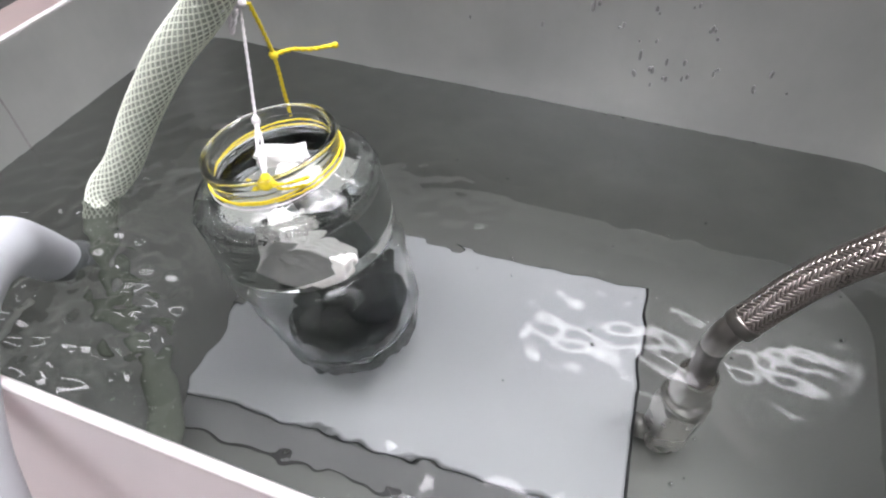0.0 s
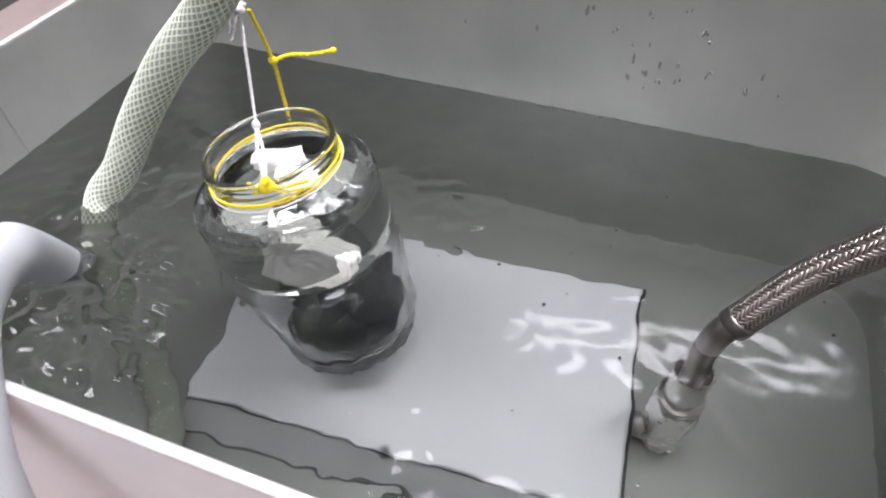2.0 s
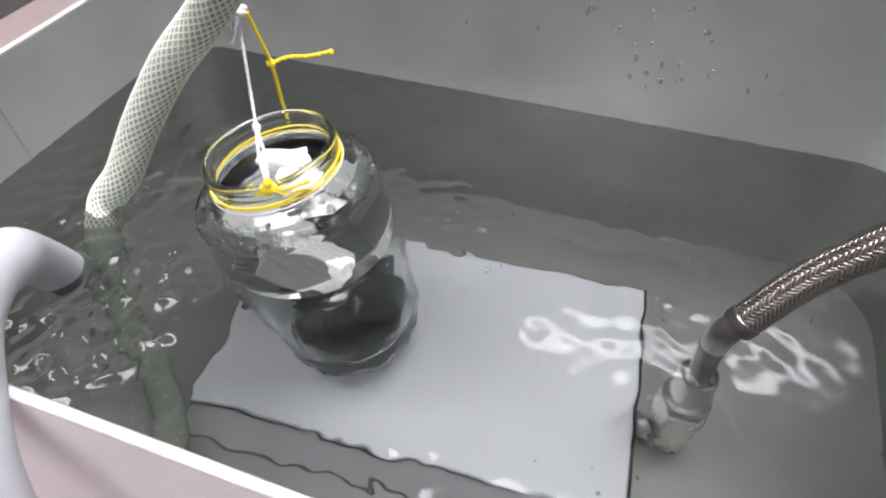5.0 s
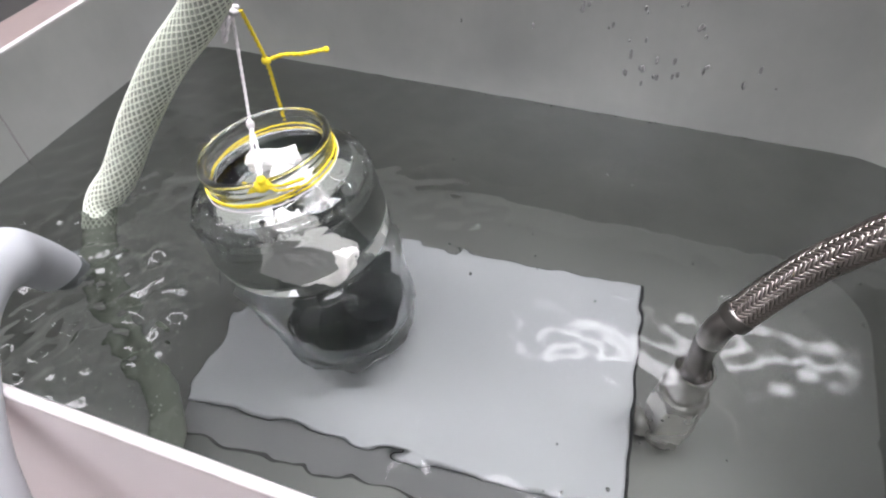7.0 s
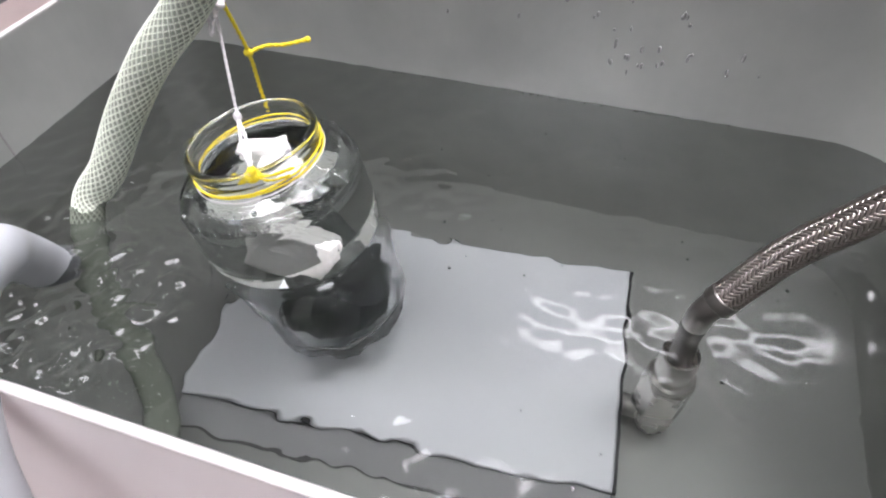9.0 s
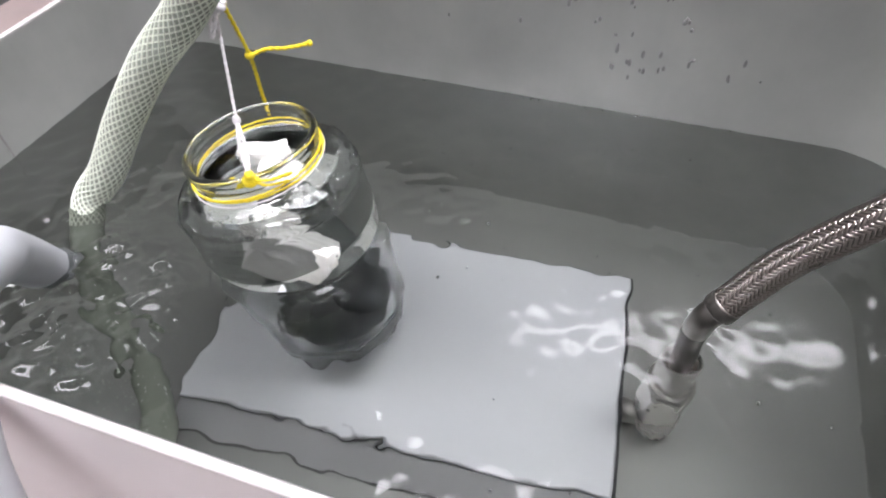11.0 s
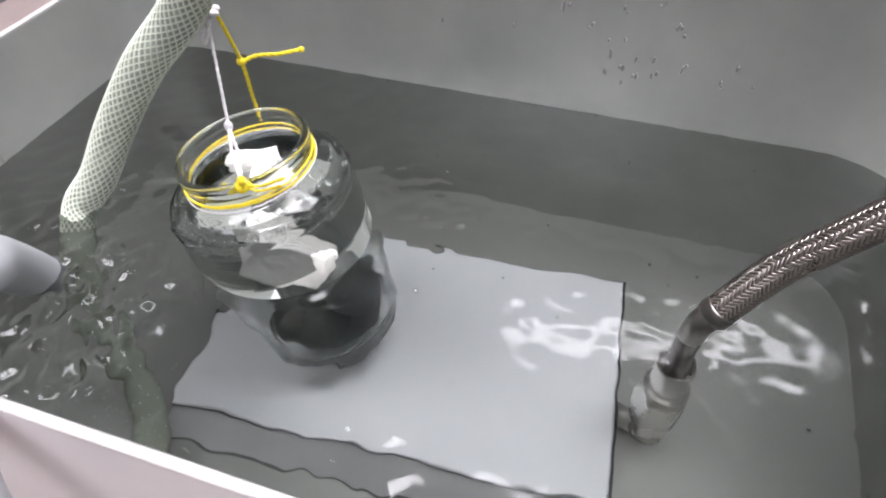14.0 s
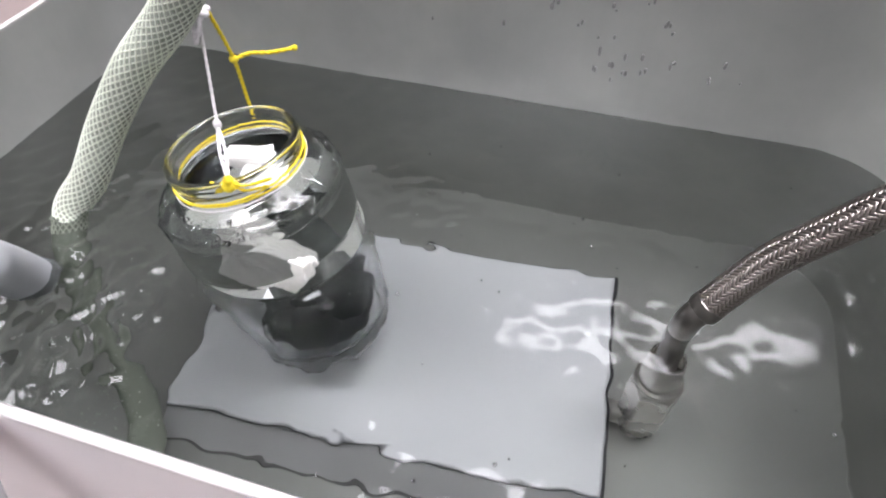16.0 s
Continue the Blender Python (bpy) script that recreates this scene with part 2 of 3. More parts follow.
def build_tank():
    tank = root("steel_tank", (0, 0, 0), "rectangular stainless steel water tank with rounded corners", "tank")
    # inside skin, rounded into the bed
    bm = bmesh.new()
    lps = [raised(loop(0, seg=10)), loop(0, z=0.03), loop(0, z=-0.05), loop(0, z=BED + 0.0006)]
    for k in range(1, 6):
        a = radians(90 * k / 5)
        lps.append(loop(0.0006 * (1 - math.cos(a)), z=BED + 0.0006 * (1 - math.sin(a))))
    skin(bm, lps, close_last=False)
    part("wall_lining", bm, M_TANK, tank)
    bm = bmesh.new()
    rings = skin(bm, [loop(0.0007, z=BED - 0.003), loop(0.0007, z=BED)], close_last=True)
    bm.faces.new(rings[0][::-1])
    for f in bm.faces:
        f.smooth = False
    part("bed", bm, M_BED, tank)
    # outside skin
    bm = bmesh.new()
    skin(bm, [raised(loop(-SHEET)), loop(-SHEET, z=BED - 0.02)], flip=True)
    part("outer_shell", bm, M_SHELL, tank, "white outer tank shell")
    # rolled rim
    bm = bmesh.new()
    ring = [raised(loop(-0.0020 + 0.0021 * math.cos(radians(a))), 0.0016 * math.sin(radians(a)) - 0.001) for a in range(0, 361, 36)]
    skin(bm, ring)
    part("rim", bm, M_RIM, tank, "pale rolled rim")
    part("wall_strip", box(bmesh.new(), X0 - 0.0005, X0 + 0.0006, 0.1920, 0.1932, -0.004, RIM - 0.004, 0.0003), M_WALL_STRIP, tank, "thin dark upright strip on the left wall")
    return tank


def build_bench():
    ob = root("bench", (0, 0, 0), "pinkish brown work bench carrying the tank", "bench")
    z = BED - 0.02
    part("top", box(bmesh.new(), -0.9, 0.8, -0.25, 0.95, z - 0.03, z, 0.004), M_BENCH, ob)
    for x in (-0.85, 0.75):
        for y in (-0.2, 0.9):
            part("leg", box(bmesh.new(), x - 0.02, x + 0.02, y - 0.02, y + 0.02, GROUND, z - 0.03, 0.002), M_RIM, ob)


# ---- water ----
JAR_AT = (-0.1534, 0.1912)
JAR_HOLE = 0.0472
SWIRLS = [  # centre, radius, wave height, wave length, turn in degrees a second
    ((-0.225, 0.110), 0.0610, 0.00085, 0.0115, 85),
    ((0.038, 0.196), 0.0960, 0.00008, 0.016, -38),
    ((-0.075, 0.094), 0.0440, 0.00015, 0.0120, 70),
    ((-0.062, 0.298), 0.0380, 0.00022, 0.018, -60),
    ((-0.268, 0.272), 0.0600, 0.00035, 0.019, 45),
]


def wave_field(seed, length, count=14):
    rng = np.random.default_rng(seed)
    comps = []
    for _ in range(count):
        a, l = rng.uniform(0, 2 * np.pi), length * rng.uniform(0.6, 1.9)
        comps.append((2 * np.pi / l * np.cos(a), 2 * np.pi / l * np.sin(a), rng.uniform(0, 6.28), l / length))

    def f(x, y):
        z = 0.0
        for kx, ky, ph, w in comps:
            s = np.sin(kx * x + ky * y + ph + 1.3 * np.sin(ky * 0.31 * x - kx * 0.27 * y))
            z = z + w * (s + 0.35 * np.abs(s))
        return z / count ** 0.5
    return f


def inside_tank(x, y, out):
    """Bring a point back to the tank's outline grown by out."""
    for cx, cy, r in ((X1, Y1, 0.055), (X0, Y1, 0.040), (X0, Y0, 0.035), (X1, Y0, 0.045)):
        sx, sy = (1 if cx == X1 else -1), (1 if cy == Y1 else -1)
        px, py = cx - sx * r, cy - sy * r
        dx, dy = x - px, y - py
        if dx * sx > 0 and dy * sy > 0:
            d = math.hypot(dx, dy)
            if d > r + out:
                return px + dx / d * (r + out), py + dy / d * (r + out)
    return x, y


def build_water():
    cell, out = 0.0024, 0.002
    nx, ny = int((X1 - X0 + 2 * out) / cell) + 1, int((Y1 - Y0 + 2 * out) / cell) + 1
    holes = [(c, r) for c, r, _, _, _ in SWIRLS] + [(JAR_AT, JAR_HOLE)]
    field, choppy = wave_field(3, 0.020), wave_field(9, 0.0095)
    bm = bmesh.new()
    grid, place, on_edge = {}, {}, set()
    for i in range(nx + 1):
        for j in range(ny + 1):
            x = X0 - out + (X1 - X0 + 2 * out) * i / nx
            y = Y0 - out + (Y1 - Y0 + 2 * out) * j / ny
            x, y = inside_tank(x, y, out)
            fade = 1.0
            for (cx, cy), r in holes:
                d = math.hypot(x - cx, y - cy)
                if abs(d - r) < 0.52 * cell and d > 0:
                    x, y = cx + (x - cx) / d * r, cy + (y - cy) / d * r
                    d = r
                    on_edge.add((i, j))
                if (cx, cy) != JAR_AT:
                    fade = min(fade, max(0.0, min(1.0, (d - r) / 0.012)))
            rough = 0.00090 * math.exp(-((x + 0.262) ** 2 + (y - 0.165) ** 2) / 0.0042) + 0.00034 * math.exp(-((x + 0.085) ** 2 + (y - 0.245) ** 2) / 0.0016)
            z = (float(field(x, y)) * 0.00020 + float(choppy(x, y)) * rough) * fade
            d = math.hypot(x - JAR_AT[0], y - JAR_AT[1])
            z += 0.0016 * math.exp(-abs(d - 0.050) / 0.0025)      # meniscus round the jar
            place[i, j] = (x, y, z)
    for i in range(nx):
        for j in range(ny):
            q = [(i, j), (i + 1, j), (i + 1, j + 1), (i, j + 1)]
            edge = [k in on_edge for k in q]
            tris = [q]
            if any(edge):
                tris = [(q[0], q[1], q[2]), (q[0], q[2], q[3])] if edge[0] and edge[2] or not (edge[1] and edge[3]) else [(q[0], q[1], q[3]), (q[1], q[2], q[3])]
            for tri in tris:
                mx, my = sum(place[k][0] for k in tri) / len(tri), sum(place[k][1] for k in tri) / len(tri)
                if any(math.hypot(mx - cx, my - cy) < r for (cx, cy), r in holes):
                    continue
                if len({place[k] for k in tri}) < len(tri):
                    continue
                for k in tri:
                    if k not in grid:
                        grid[k] = bm.verts.new(place[k])
                f = bm.faces.new([grid[k] for k in tri])
                f.smooth = True
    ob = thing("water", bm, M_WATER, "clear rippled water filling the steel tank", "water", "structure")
    ob.visible_shadow = False
    made = []
    for n, ((cx, cy), r, h, l, turn) in enumerate(SWIRLS):
        bm = bmesh.new()
        f2 = wave_field(20 + n, l)
        rings, seg = max(18, int(r / 0.0017)), 160
        prev = [bm.verts.new((0, 0, float(f2(0, 0)) * h))]
        for a in range(1, rings + 1):
            rr = r * a / rings
            fade = min(1.0, (r - rr) / (0.35 * r))
            fade = fade * fade * (3 - 2 * fade)
            cur = []
            for k in range(seg):
                x, y = rr * math.cos(2 * math.pi * k / seg), rr * math.sin(2 * math.pi * k / seg)
                cur.append(bm.verts.new((x, y, float(f2(x, y)) * h * fade)))
            for k in range(seg):
                if len(prev) == 1:
                    f = bm.faces.new((prev[0], cur[k], cur[(k + 1) % seg]))
                else:
                    f = bm.faces.new((prev[k], cur[k], cur[(k + 1) % seg], prev[(k + 1) % seg]))
                f.smooth = True
            prev = cur
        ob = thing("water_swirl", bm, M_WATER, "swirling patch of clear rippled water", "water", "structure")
        ob.visible_shadow = False
        ob.matrix_basis = pose(cx, cy, 0)
        made.append((ob, cx, cy, turn))
    return made


# ---- plate on the bed ----
def build_plate():
    """A low closed steel box: bright lid with a rounded edge over a painted shade band, and a flared skirt."""
    ob = root("steel_box", (0, 0, 0), "low satin steel box standing under water on the tank bed", "box")
    x0, x1, y0, y1 = -0.1300, 0.1290, -0.0785, 0.0725
    bm = bmesh.new()
    box(bm, x0, x1, y0, y1, -0.0032, 0.0)
    bmesh.ops.bevel(bm, geom=[e for e in bm.edges if min(v.co.z for v in e.verts) > -0.001], offset=0.0016, segments=4, affect="EDGES", profile=0.5)
    part("lid", bm, M_PLATE, ob, "bright satin steel lid")
    # Near-black band puts the shade under the lid into colour; overhangs three sides.
    part("gap_shade", box(bmesh.new(), x0 - 0.0010, x1 + 0.0020, y0 + 0.0006, y1 + 0.0014, -0.0075, -0.0030), M_GAP_SHADE, ob, "near-black band painted as the shaded gap under the lid")
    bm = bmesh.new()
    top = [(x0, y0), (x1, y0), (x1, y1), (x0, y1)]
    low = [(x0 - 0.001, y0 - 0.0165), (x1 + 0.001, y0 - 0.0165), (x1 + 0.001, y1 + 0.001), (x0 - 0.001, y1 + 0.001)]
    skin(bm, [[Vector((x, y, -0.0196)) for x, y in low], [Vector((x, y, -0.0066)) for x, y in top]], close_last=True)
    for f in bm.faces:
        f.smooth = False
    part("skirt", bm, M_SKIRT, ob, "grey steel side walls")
    # Thin dark strip drawn as the contact shadow where the box meets the bed.
    bm = bmesh.new()
    box(bm, x0 - 0.002, x1 + 0.002, y0 - 0.0174, y1 + 0.002, -0.0199, -0.0190, 0.0003)
    part("foot_shadow", bm, M_FOOT_SHADOW, ob, "dark strip standing for the contact shadow round the foot")
    ob.matrix_basis = pose(-0.088, 0.206, -0.135, 0, 0, 4.0)
    return ob


# ---- glass jar ----
PIVOT = Vector((-0.1630, 0.1912, 0.0548))
JAR_LEAN = pose(0, 0, 0, 0, -10.0, 0)


def jar_profile():
    outer = [(0.0, -0.170), (0.028, -0.170), (0.033, -0.1735), (0.0375, -0.1735), (0.0405, -0.170), (0.0425, -0.164), (0.0440, -0.150), (0.0462, -0.120), (0.0480, -0.080),
             (0.0488, -0.0555), (0.0488, -0.0550), (0.0488, -0.0475), (0.0486, -0.0400), (0.0481, -0.0335), (0.0477, -0.0310), (0.0483, -0.0298), (0.0487, -0.0288), (0.0483, -0.0278), (0.0474, -0.0268), (0.0469, -0.0250), (0.0470, -0.0236), (0.0466, -0.0222), (0.0454, -0.0208), (0.0442, -0.0200),
             (0.0412, -0.0172), (0.0372, -0.0160), (0.0350, -0.0150), (0.0330, -0.0135), (0.0326, -0.0110), (0.0327, -0.0085), (0.0337, -0.0072), (0.0338, -0.0060), (0.0334, -0.0050),
             (0.0340, -0.0040), (0.0343, -0.0024), (0.0340, -0.0010), (0.0333, -0.0002), (0.0324, 0.0)]
    inner = [(0.0314, -0.0002), (0.0306, -0.0010), (0.0302, -0.0026), (0.0299, -0.0070), (0.0298, -0.0130), (0.0308, -0.0165), (0.0345, -0.0190), (0.0390, -0.0212), (0.0425, -0.0245), (0.0444, -0.0285)]
    inner += [(0.0452 + 0.00016 * math.sin(2.1 * k) + 0.00010 * math.sin(5.3 * k), -0.0300 - 0.0014 * k) for k in range(18)]
    inner += [(0.0452, -0.0552), (0.0446, -0.080), (0.0428, -0.120), (0.0405, -0.150), (0.0380, -0.160), (0.0335, -0.1640), (0.018, -0.1625), (0.0, -0.1615)]
    return outer, inner


LEVEL = -0.0225


def jar_radius(profile, z):
    """Radius of the jar's outline at height z."""
    for (r1, z1), (r2, z2) in zip(profile, profile[1:]):
        if min(z1, z2) <= z <= max(z1, z2) and abs(z1 - z2) > 1e-6 and r1 > 0.026:
            return r1 + (r2 - r1) * (z - z1) / (z2 - z1)
    return 0.05


def build_sample():
    """Dark lumps heaped on the jar's base, with a gap between them."""
    ob = root("dark_sample", (0, 0, 0), "dark grey lumps of material in the jar's base", "sample")
    rng = random.Random(21)
    for a, d, r, h in ((5, 0.019, 0.019, 0.050), (62, 0.020, 0.019, 0.062), (118, 0.021, 0.017, 0.094), (150, 0.022, 0.016, 0.088), (178, 0.019, 0.018, 0.034), (236, 0.019, 0.017, 0.026), (300, 0.019, 0.019, 0.032), (40, 0.003, 0.019, 0.046), (20, 0.002, 0.038, 0.026)):
        bm = bmesh.new()
        bmesh.ops.create_icosphere(bm, subdivisions=3, radius=1.0)
        off = Vector((rng.uniform(0, 50), 0, 0))
        for v in bm.verts:
            k = 1 + 0.22 * noise.noise(v.co * 1.7 + off) + 0.07 * noise.noise(v.co * 5 + off)
            v.co = Vector((v.co.x * r * 0.88 * k, v.co.y * r * 0.88 * k, max(-0.9, v.co.z) * h * 0.55 * k))
        low = min(v.co.z for v in bm.verts)
        for v in bm.verts:
            v.co += Vector((d * math.cos(radians(a)), d * math.sin(radians(a)), -0.1612 - low)) + Vector((0.001, 0, 0))
        smooth(bm)
        part("lump", bm, M_SAMPLE, ob)
    ob.matrix_basis = Matrix.Translation(PIVOT) @ JAR_LEAN
    return ob


def build_wad():
    """A crumpled white wad afloat in the jar."""
    ob = root("white_wad", (0, 0, 0), "crumpled white tissue wads floating in the jar", "tissue")
    for n, (x, y, z, sx, sy, sz, ry) in enumerate(((0.0195, -0.025, -0.0500, 0.021, 0.0070, 0.0140, 34), (-0.0140, 0.019, -0.027, 0.014, 0.006, 0.006, -4), (0.004, 0.007, -0.0275, 0.012, 0.005, 0.005, 8))):
        bm = bmesh.new()
        bmesh.ops.create_icosphere(bm, subdivisions=5, radius=1.0)
        off = Vector((7.0 * n, 3.1, 0.4))
        turn = pose(x, y, z, 0, ry, 10)
        for v in bm.verts:
            c = v.co
            big = max(abs(c.x), abs(c.y), abs(c.z)) ** 0.75          # boxy, like folded paper
            k = (1 + 0.16 * noise.noise(c * 1.4 + off) + 0.14 * abs(noise.noise(c * 2.3 + off)) - 0.07 * abs(noise.noise(c * 6.5 + off))) / big
            v.co = turn @ Vector((c.x * sx * k, c.y * sy * k, c.z * sz * k))
        smooth(bm)
        part("wad", bm, M_TISSUE, ob)
    ob.matrix_basis = Matrix.Translation(PIVOT) @ JAR_LEAN
    return ob


def build_jar_liquid():
    """The level surface of the liquid in the jar."""
    bm = bmesh.new()
    f2 = wave_field(77, 0.016)
    R, rings, seg = 0.0404, 22, 72
    prev = [bm.verts.new((0, 0, float(f2(0, 0)) * 0.0003))]
    for a in range(1, rings + 1):
        rr = R * a / rings
        cur = []
        for k in range(seg):
            x, y = rr * math.cos(2 * math.pi * k / seg), rr * math.sin(2 * math.pi * k / seg)
            fade = min(1.0, (R - rr) / 0.008)
            cur.append(bm.verts.new((x, y, float(f2(x, y)) * 0.0003 * fade)))
        for k in range(seg):
            q = (prev[0], cur[k], cur[(k + 1) % seg]) if len(prev) == 1 else (prev[k], cur[k], cur[(k + 1) % seg], prev[(k + 1) % seg])
            f = bm.faces.new(q)
            f.smooth = True
        prev = cur
    ob = thing("jar_liquid", bm, M_LIQUID, "clear liquid standing in the glass jar", "liquid")
    ob.visible_shadow = False
    ob.matrix_basis = Matrix.Translation(PIVOT + JAR_LEAN @ Vector((0, 0, LEVEL)))
    return ob


def build_jar():
    outer, inner = jar_profile()
    jar = root("glass_jar", (0, 0, 0), "clear glass jar hung half sunk in the water", "jar")
    split = -0.0552
    for name, keep_low in (("jar_shoulder", False), ("jar_body", True)):
        bm = bmesh.new()
        lathe(bm, outer + inner, 128)
        bmesh.ops.recalc_face_normals(bm, faces=bm.faces[:])
        for v in bm.verts:                      # knurled heel
            r = math.hypot(v.co.x, v.co.y)
            if r > 0.035 and v.co.z < -0.1600:
                k = 1 + 0.013 * math.sin(26 * math.atan2(v.co.y, v.co.x))
                v.co.x, v.co.y = v.co.x * k, v.co.y * k
        drop = []
        for f in bm.faces:
            c = f.calc_center_median()
            r = math.hypot(c.x, c.y)
            if (c.z < split) != keep_low:
                drop.append(f)
                continue
            wall_out = r > jar_radius(outer, c.z) - 0.0012 or c.z < -0.1655
            if c.z < -0.1600 and wall_out and r > 0.030:
                f.material_index = 0
            elif c.z < split and wall_out:
                f.material_index = 1
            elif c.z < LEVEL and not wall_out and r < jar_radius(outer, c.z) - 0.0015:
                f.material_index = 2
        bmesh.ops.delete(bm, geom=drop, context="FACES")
        glass = part(name, bm, [M_GLASS, M_GLASS_WET, M_GLASS_FULL if keep_low else M_GLASS_UP_DIM], jar)
        glass.visible_shadow = keep_low
    # droplets on the shoulder
    bm = bmesh.new()
    rng = random.Random(5)
    for k in range(330):
        a = rng.uniform(0, 2 * math.pi) if k % 3 == 0 else rng.gauss(-1.15, 0.75)
        z = rng.choice((rng.gauss(-0.0172, 0.0006), rng.gauss(-0.0228, 0.0012), rng.uniform(-0.030, -0.016)))
        r = jar_radius(outer, max(-0.034, min(-0.0155, z)))
        s = rng.choice((0.0004, 0.0004, 0.0005, 0.0006, 0.0007, 0.0009, 0.0012))
        if k % 30 == 0:
            s = rng.uniform(0.0016, 0.0022)
        m = Matrix.Translation((r * math.cos(a), r * math.sin(a), z)) @ Matrix.Diagonal((s, s, s * 1.2, 1))
        bmesh.ops.create_icosphere(bm, subdivisions=2, radius=1.0, matrix=m)
    smooth(bm)
    tagged(part("dew", bm, M_DROP, jar, "water droplets on the jar's shoulder"), kind="stuff")
    jar.matrix_basis = Matrix.Translation(PIVOT) @ JAR_LEAN
    return jar


# ---- cords ----
TIE = Vector((-0.1771, 0.2141, 0.1093))


def local(p):
    return Vector(p) - PIVOT


def blob(bm, at, r, squash=(1, 1, 1)):
    bmesh.ops.create_icosphere(bm, subdivisions=2, radius=r, matrix=Matrix.Translation(at) @ Matrix.Diagonal((*squash, 1)))


def twisted(bm, pts, radius, n, strands=2, pitch=0.007):
    c, length = curve_points(pts, n)
    fr = frames_along(c)
    for s in range(strands):
        path = []
        for i, (p, (t, a, b)) in enumerate(zip(c, fr)):
            th = 2 * math.pi * (length * i / (n - 1) / pitch + s / strands)
            path.append(p + (a * math.cos(th) + b * math.sin(th)) * radius * 0.36)
        sweep(bm, path, radius * 0.68, 7)


def neck_loop(bm, r, z, sag, a0, radius, n=72, turns=1.0, seed=0):
    rng = random.Random(seed)
    pts = []
    for k in range(n + 1):
        a = a0 + 2 * math.pi * turns * k / n
        p = JAR_LEAN @ Vector(((r + 0.0003 * rng.random()) * math.cos(a), (r + 0.0003 * rng.random()) * math.sin(a), z + sag * math.sin(a + 0.6) + 0.0004 * rng.random()))
        pts.append(p)
    twisted(bm, pts, radius, n * 3, 2, 0.005)


def build_cords():
    yellow = root("hanging_cord", (0, 0, 0), "thin yellow cord knotted round the jar neck", "cord")
    white = root("hanging_cord", (0, 0, 0), "thin white cord holding up the glass jar", "cord")
    knot = local((-0.1479, 0.1654, 0.0554))
    wk = local((-0.1620, 0.1861, 0.0697))
    tie = TIE - PIVOT
    bm = bmesh.new()
    twisted(bm, [tie, tie.lerp(wk, 0.5) + Vector((0, 0, -0.0003)), wk], 0.00080, 90)
    part("strand", bm, M_WHITE_CORD, white)
    bm = bmesh.new()
    side = Vector((0.0012, 0.0005, 0))
    twisted(bm, [wk, wk.lerp(knot, 0.5) + side, knot], 0.0009, 60)
    twisted(bm, [wk, wk.lerp(knot, 0.5) - side, knot], 0.0009, 60)
    part("doubled_strand", bm, M_WHITE_CORD, white)
    bm = bmesh.new()
    blob(bm, wk, 0.0021, (1, 1, 1.3))
    smooth(bm)
    part("knot", bm, M_WHITE_CORD, white)
    bm = bmesh.new()
    neck_loop(bm, 0.0343, -0.0140, 0.0008, 0.4, 0.0004, seed=3)
    part("neck_loop", bm, M_WHITE_CORD, white)
    # yellow: two loops round the neck, front knot, the rise to the tie and a loose tail
    bm = bmesh.new()
    neck_loop(bm, 0.0337, -0.0105, 0.0010, 0.0, 0.0006, seed=1)
    neck_loop(bm, 0.0338, -0.0125, -0.0006, 1.0, 0.0006, seed=2)
    part("neck_loop", bm, M_YELLOW_CORD, yellow)
    bm = bmesh.new()
    blob(bm, knot + Vector((0, -0.0005, -0.0015)), 0.0032, (1, 1, 1.1))
    blob(bm, knot + Vector((0.001, -0.001, 0.002)), 0.0024)
    smooth(bm)
    part("front_knot", bm, M_YELLOW_CORD, yellow)
    bm = bmesh.new()
    twisted(bm, [knot, knot + Vector((-0.006, -0.001, -0.0045)), knot + Vector((-0.013, 0.003, -0.0065))], 0.0009, 40)
    twisted(bm, [knot, knot + Vector((0.008, 0.002, -0.0015)), knot + Vector((0.018, 0.0075, 0.0005))], 0.0009, 40)
    twisted(bm, [knot, knot + Vector((0.007, 0.001, -0.004)), knot + Vector((0.016, 0.006, -0.0035))], 0.0008, 40)
    part("crossed_strand", bm, M_YELLOW_CORD, yellow)
    back = local((-0.1754, 0.2286, 0.0527))
    yk = local((-0.1737, 0.2249, 0.0793))
    top = local((-0.1746, 0.2174, 0.1090))
    bm = bmesh.new()
    twisted(bm, [top, yk, back, back + Vector((0.001, 0.001, -0.010))], 0.00105, 120)
    part("strand", bm, M_YELLOW_CORD, yellow)
    bm = bmesh.new()
    blob(bm, yk, 0.0022, (1.2, 1, 1))
    smooth(bm)
    part("knot", bm, M_YELLOW_CORD, yellow)
    bm = bmesh.new()
    tail = [yk, local((-0.1670, 0.2307, 0.0805)), local((-0.1589, 0.2357, 0.0796)), local((-0.1489, 0.2425, 0.0800))]
    twisted(bm, tail, 0.0011, 70)
    blob(bm, tail[-1], 0.0017)
    part("tail", bm, M_YELLOW_CORD, yellow)
    for ob in (yellow, white):
        ob.matrix_basis = Matrix.Translation(PIVOT)
    return yellow, white


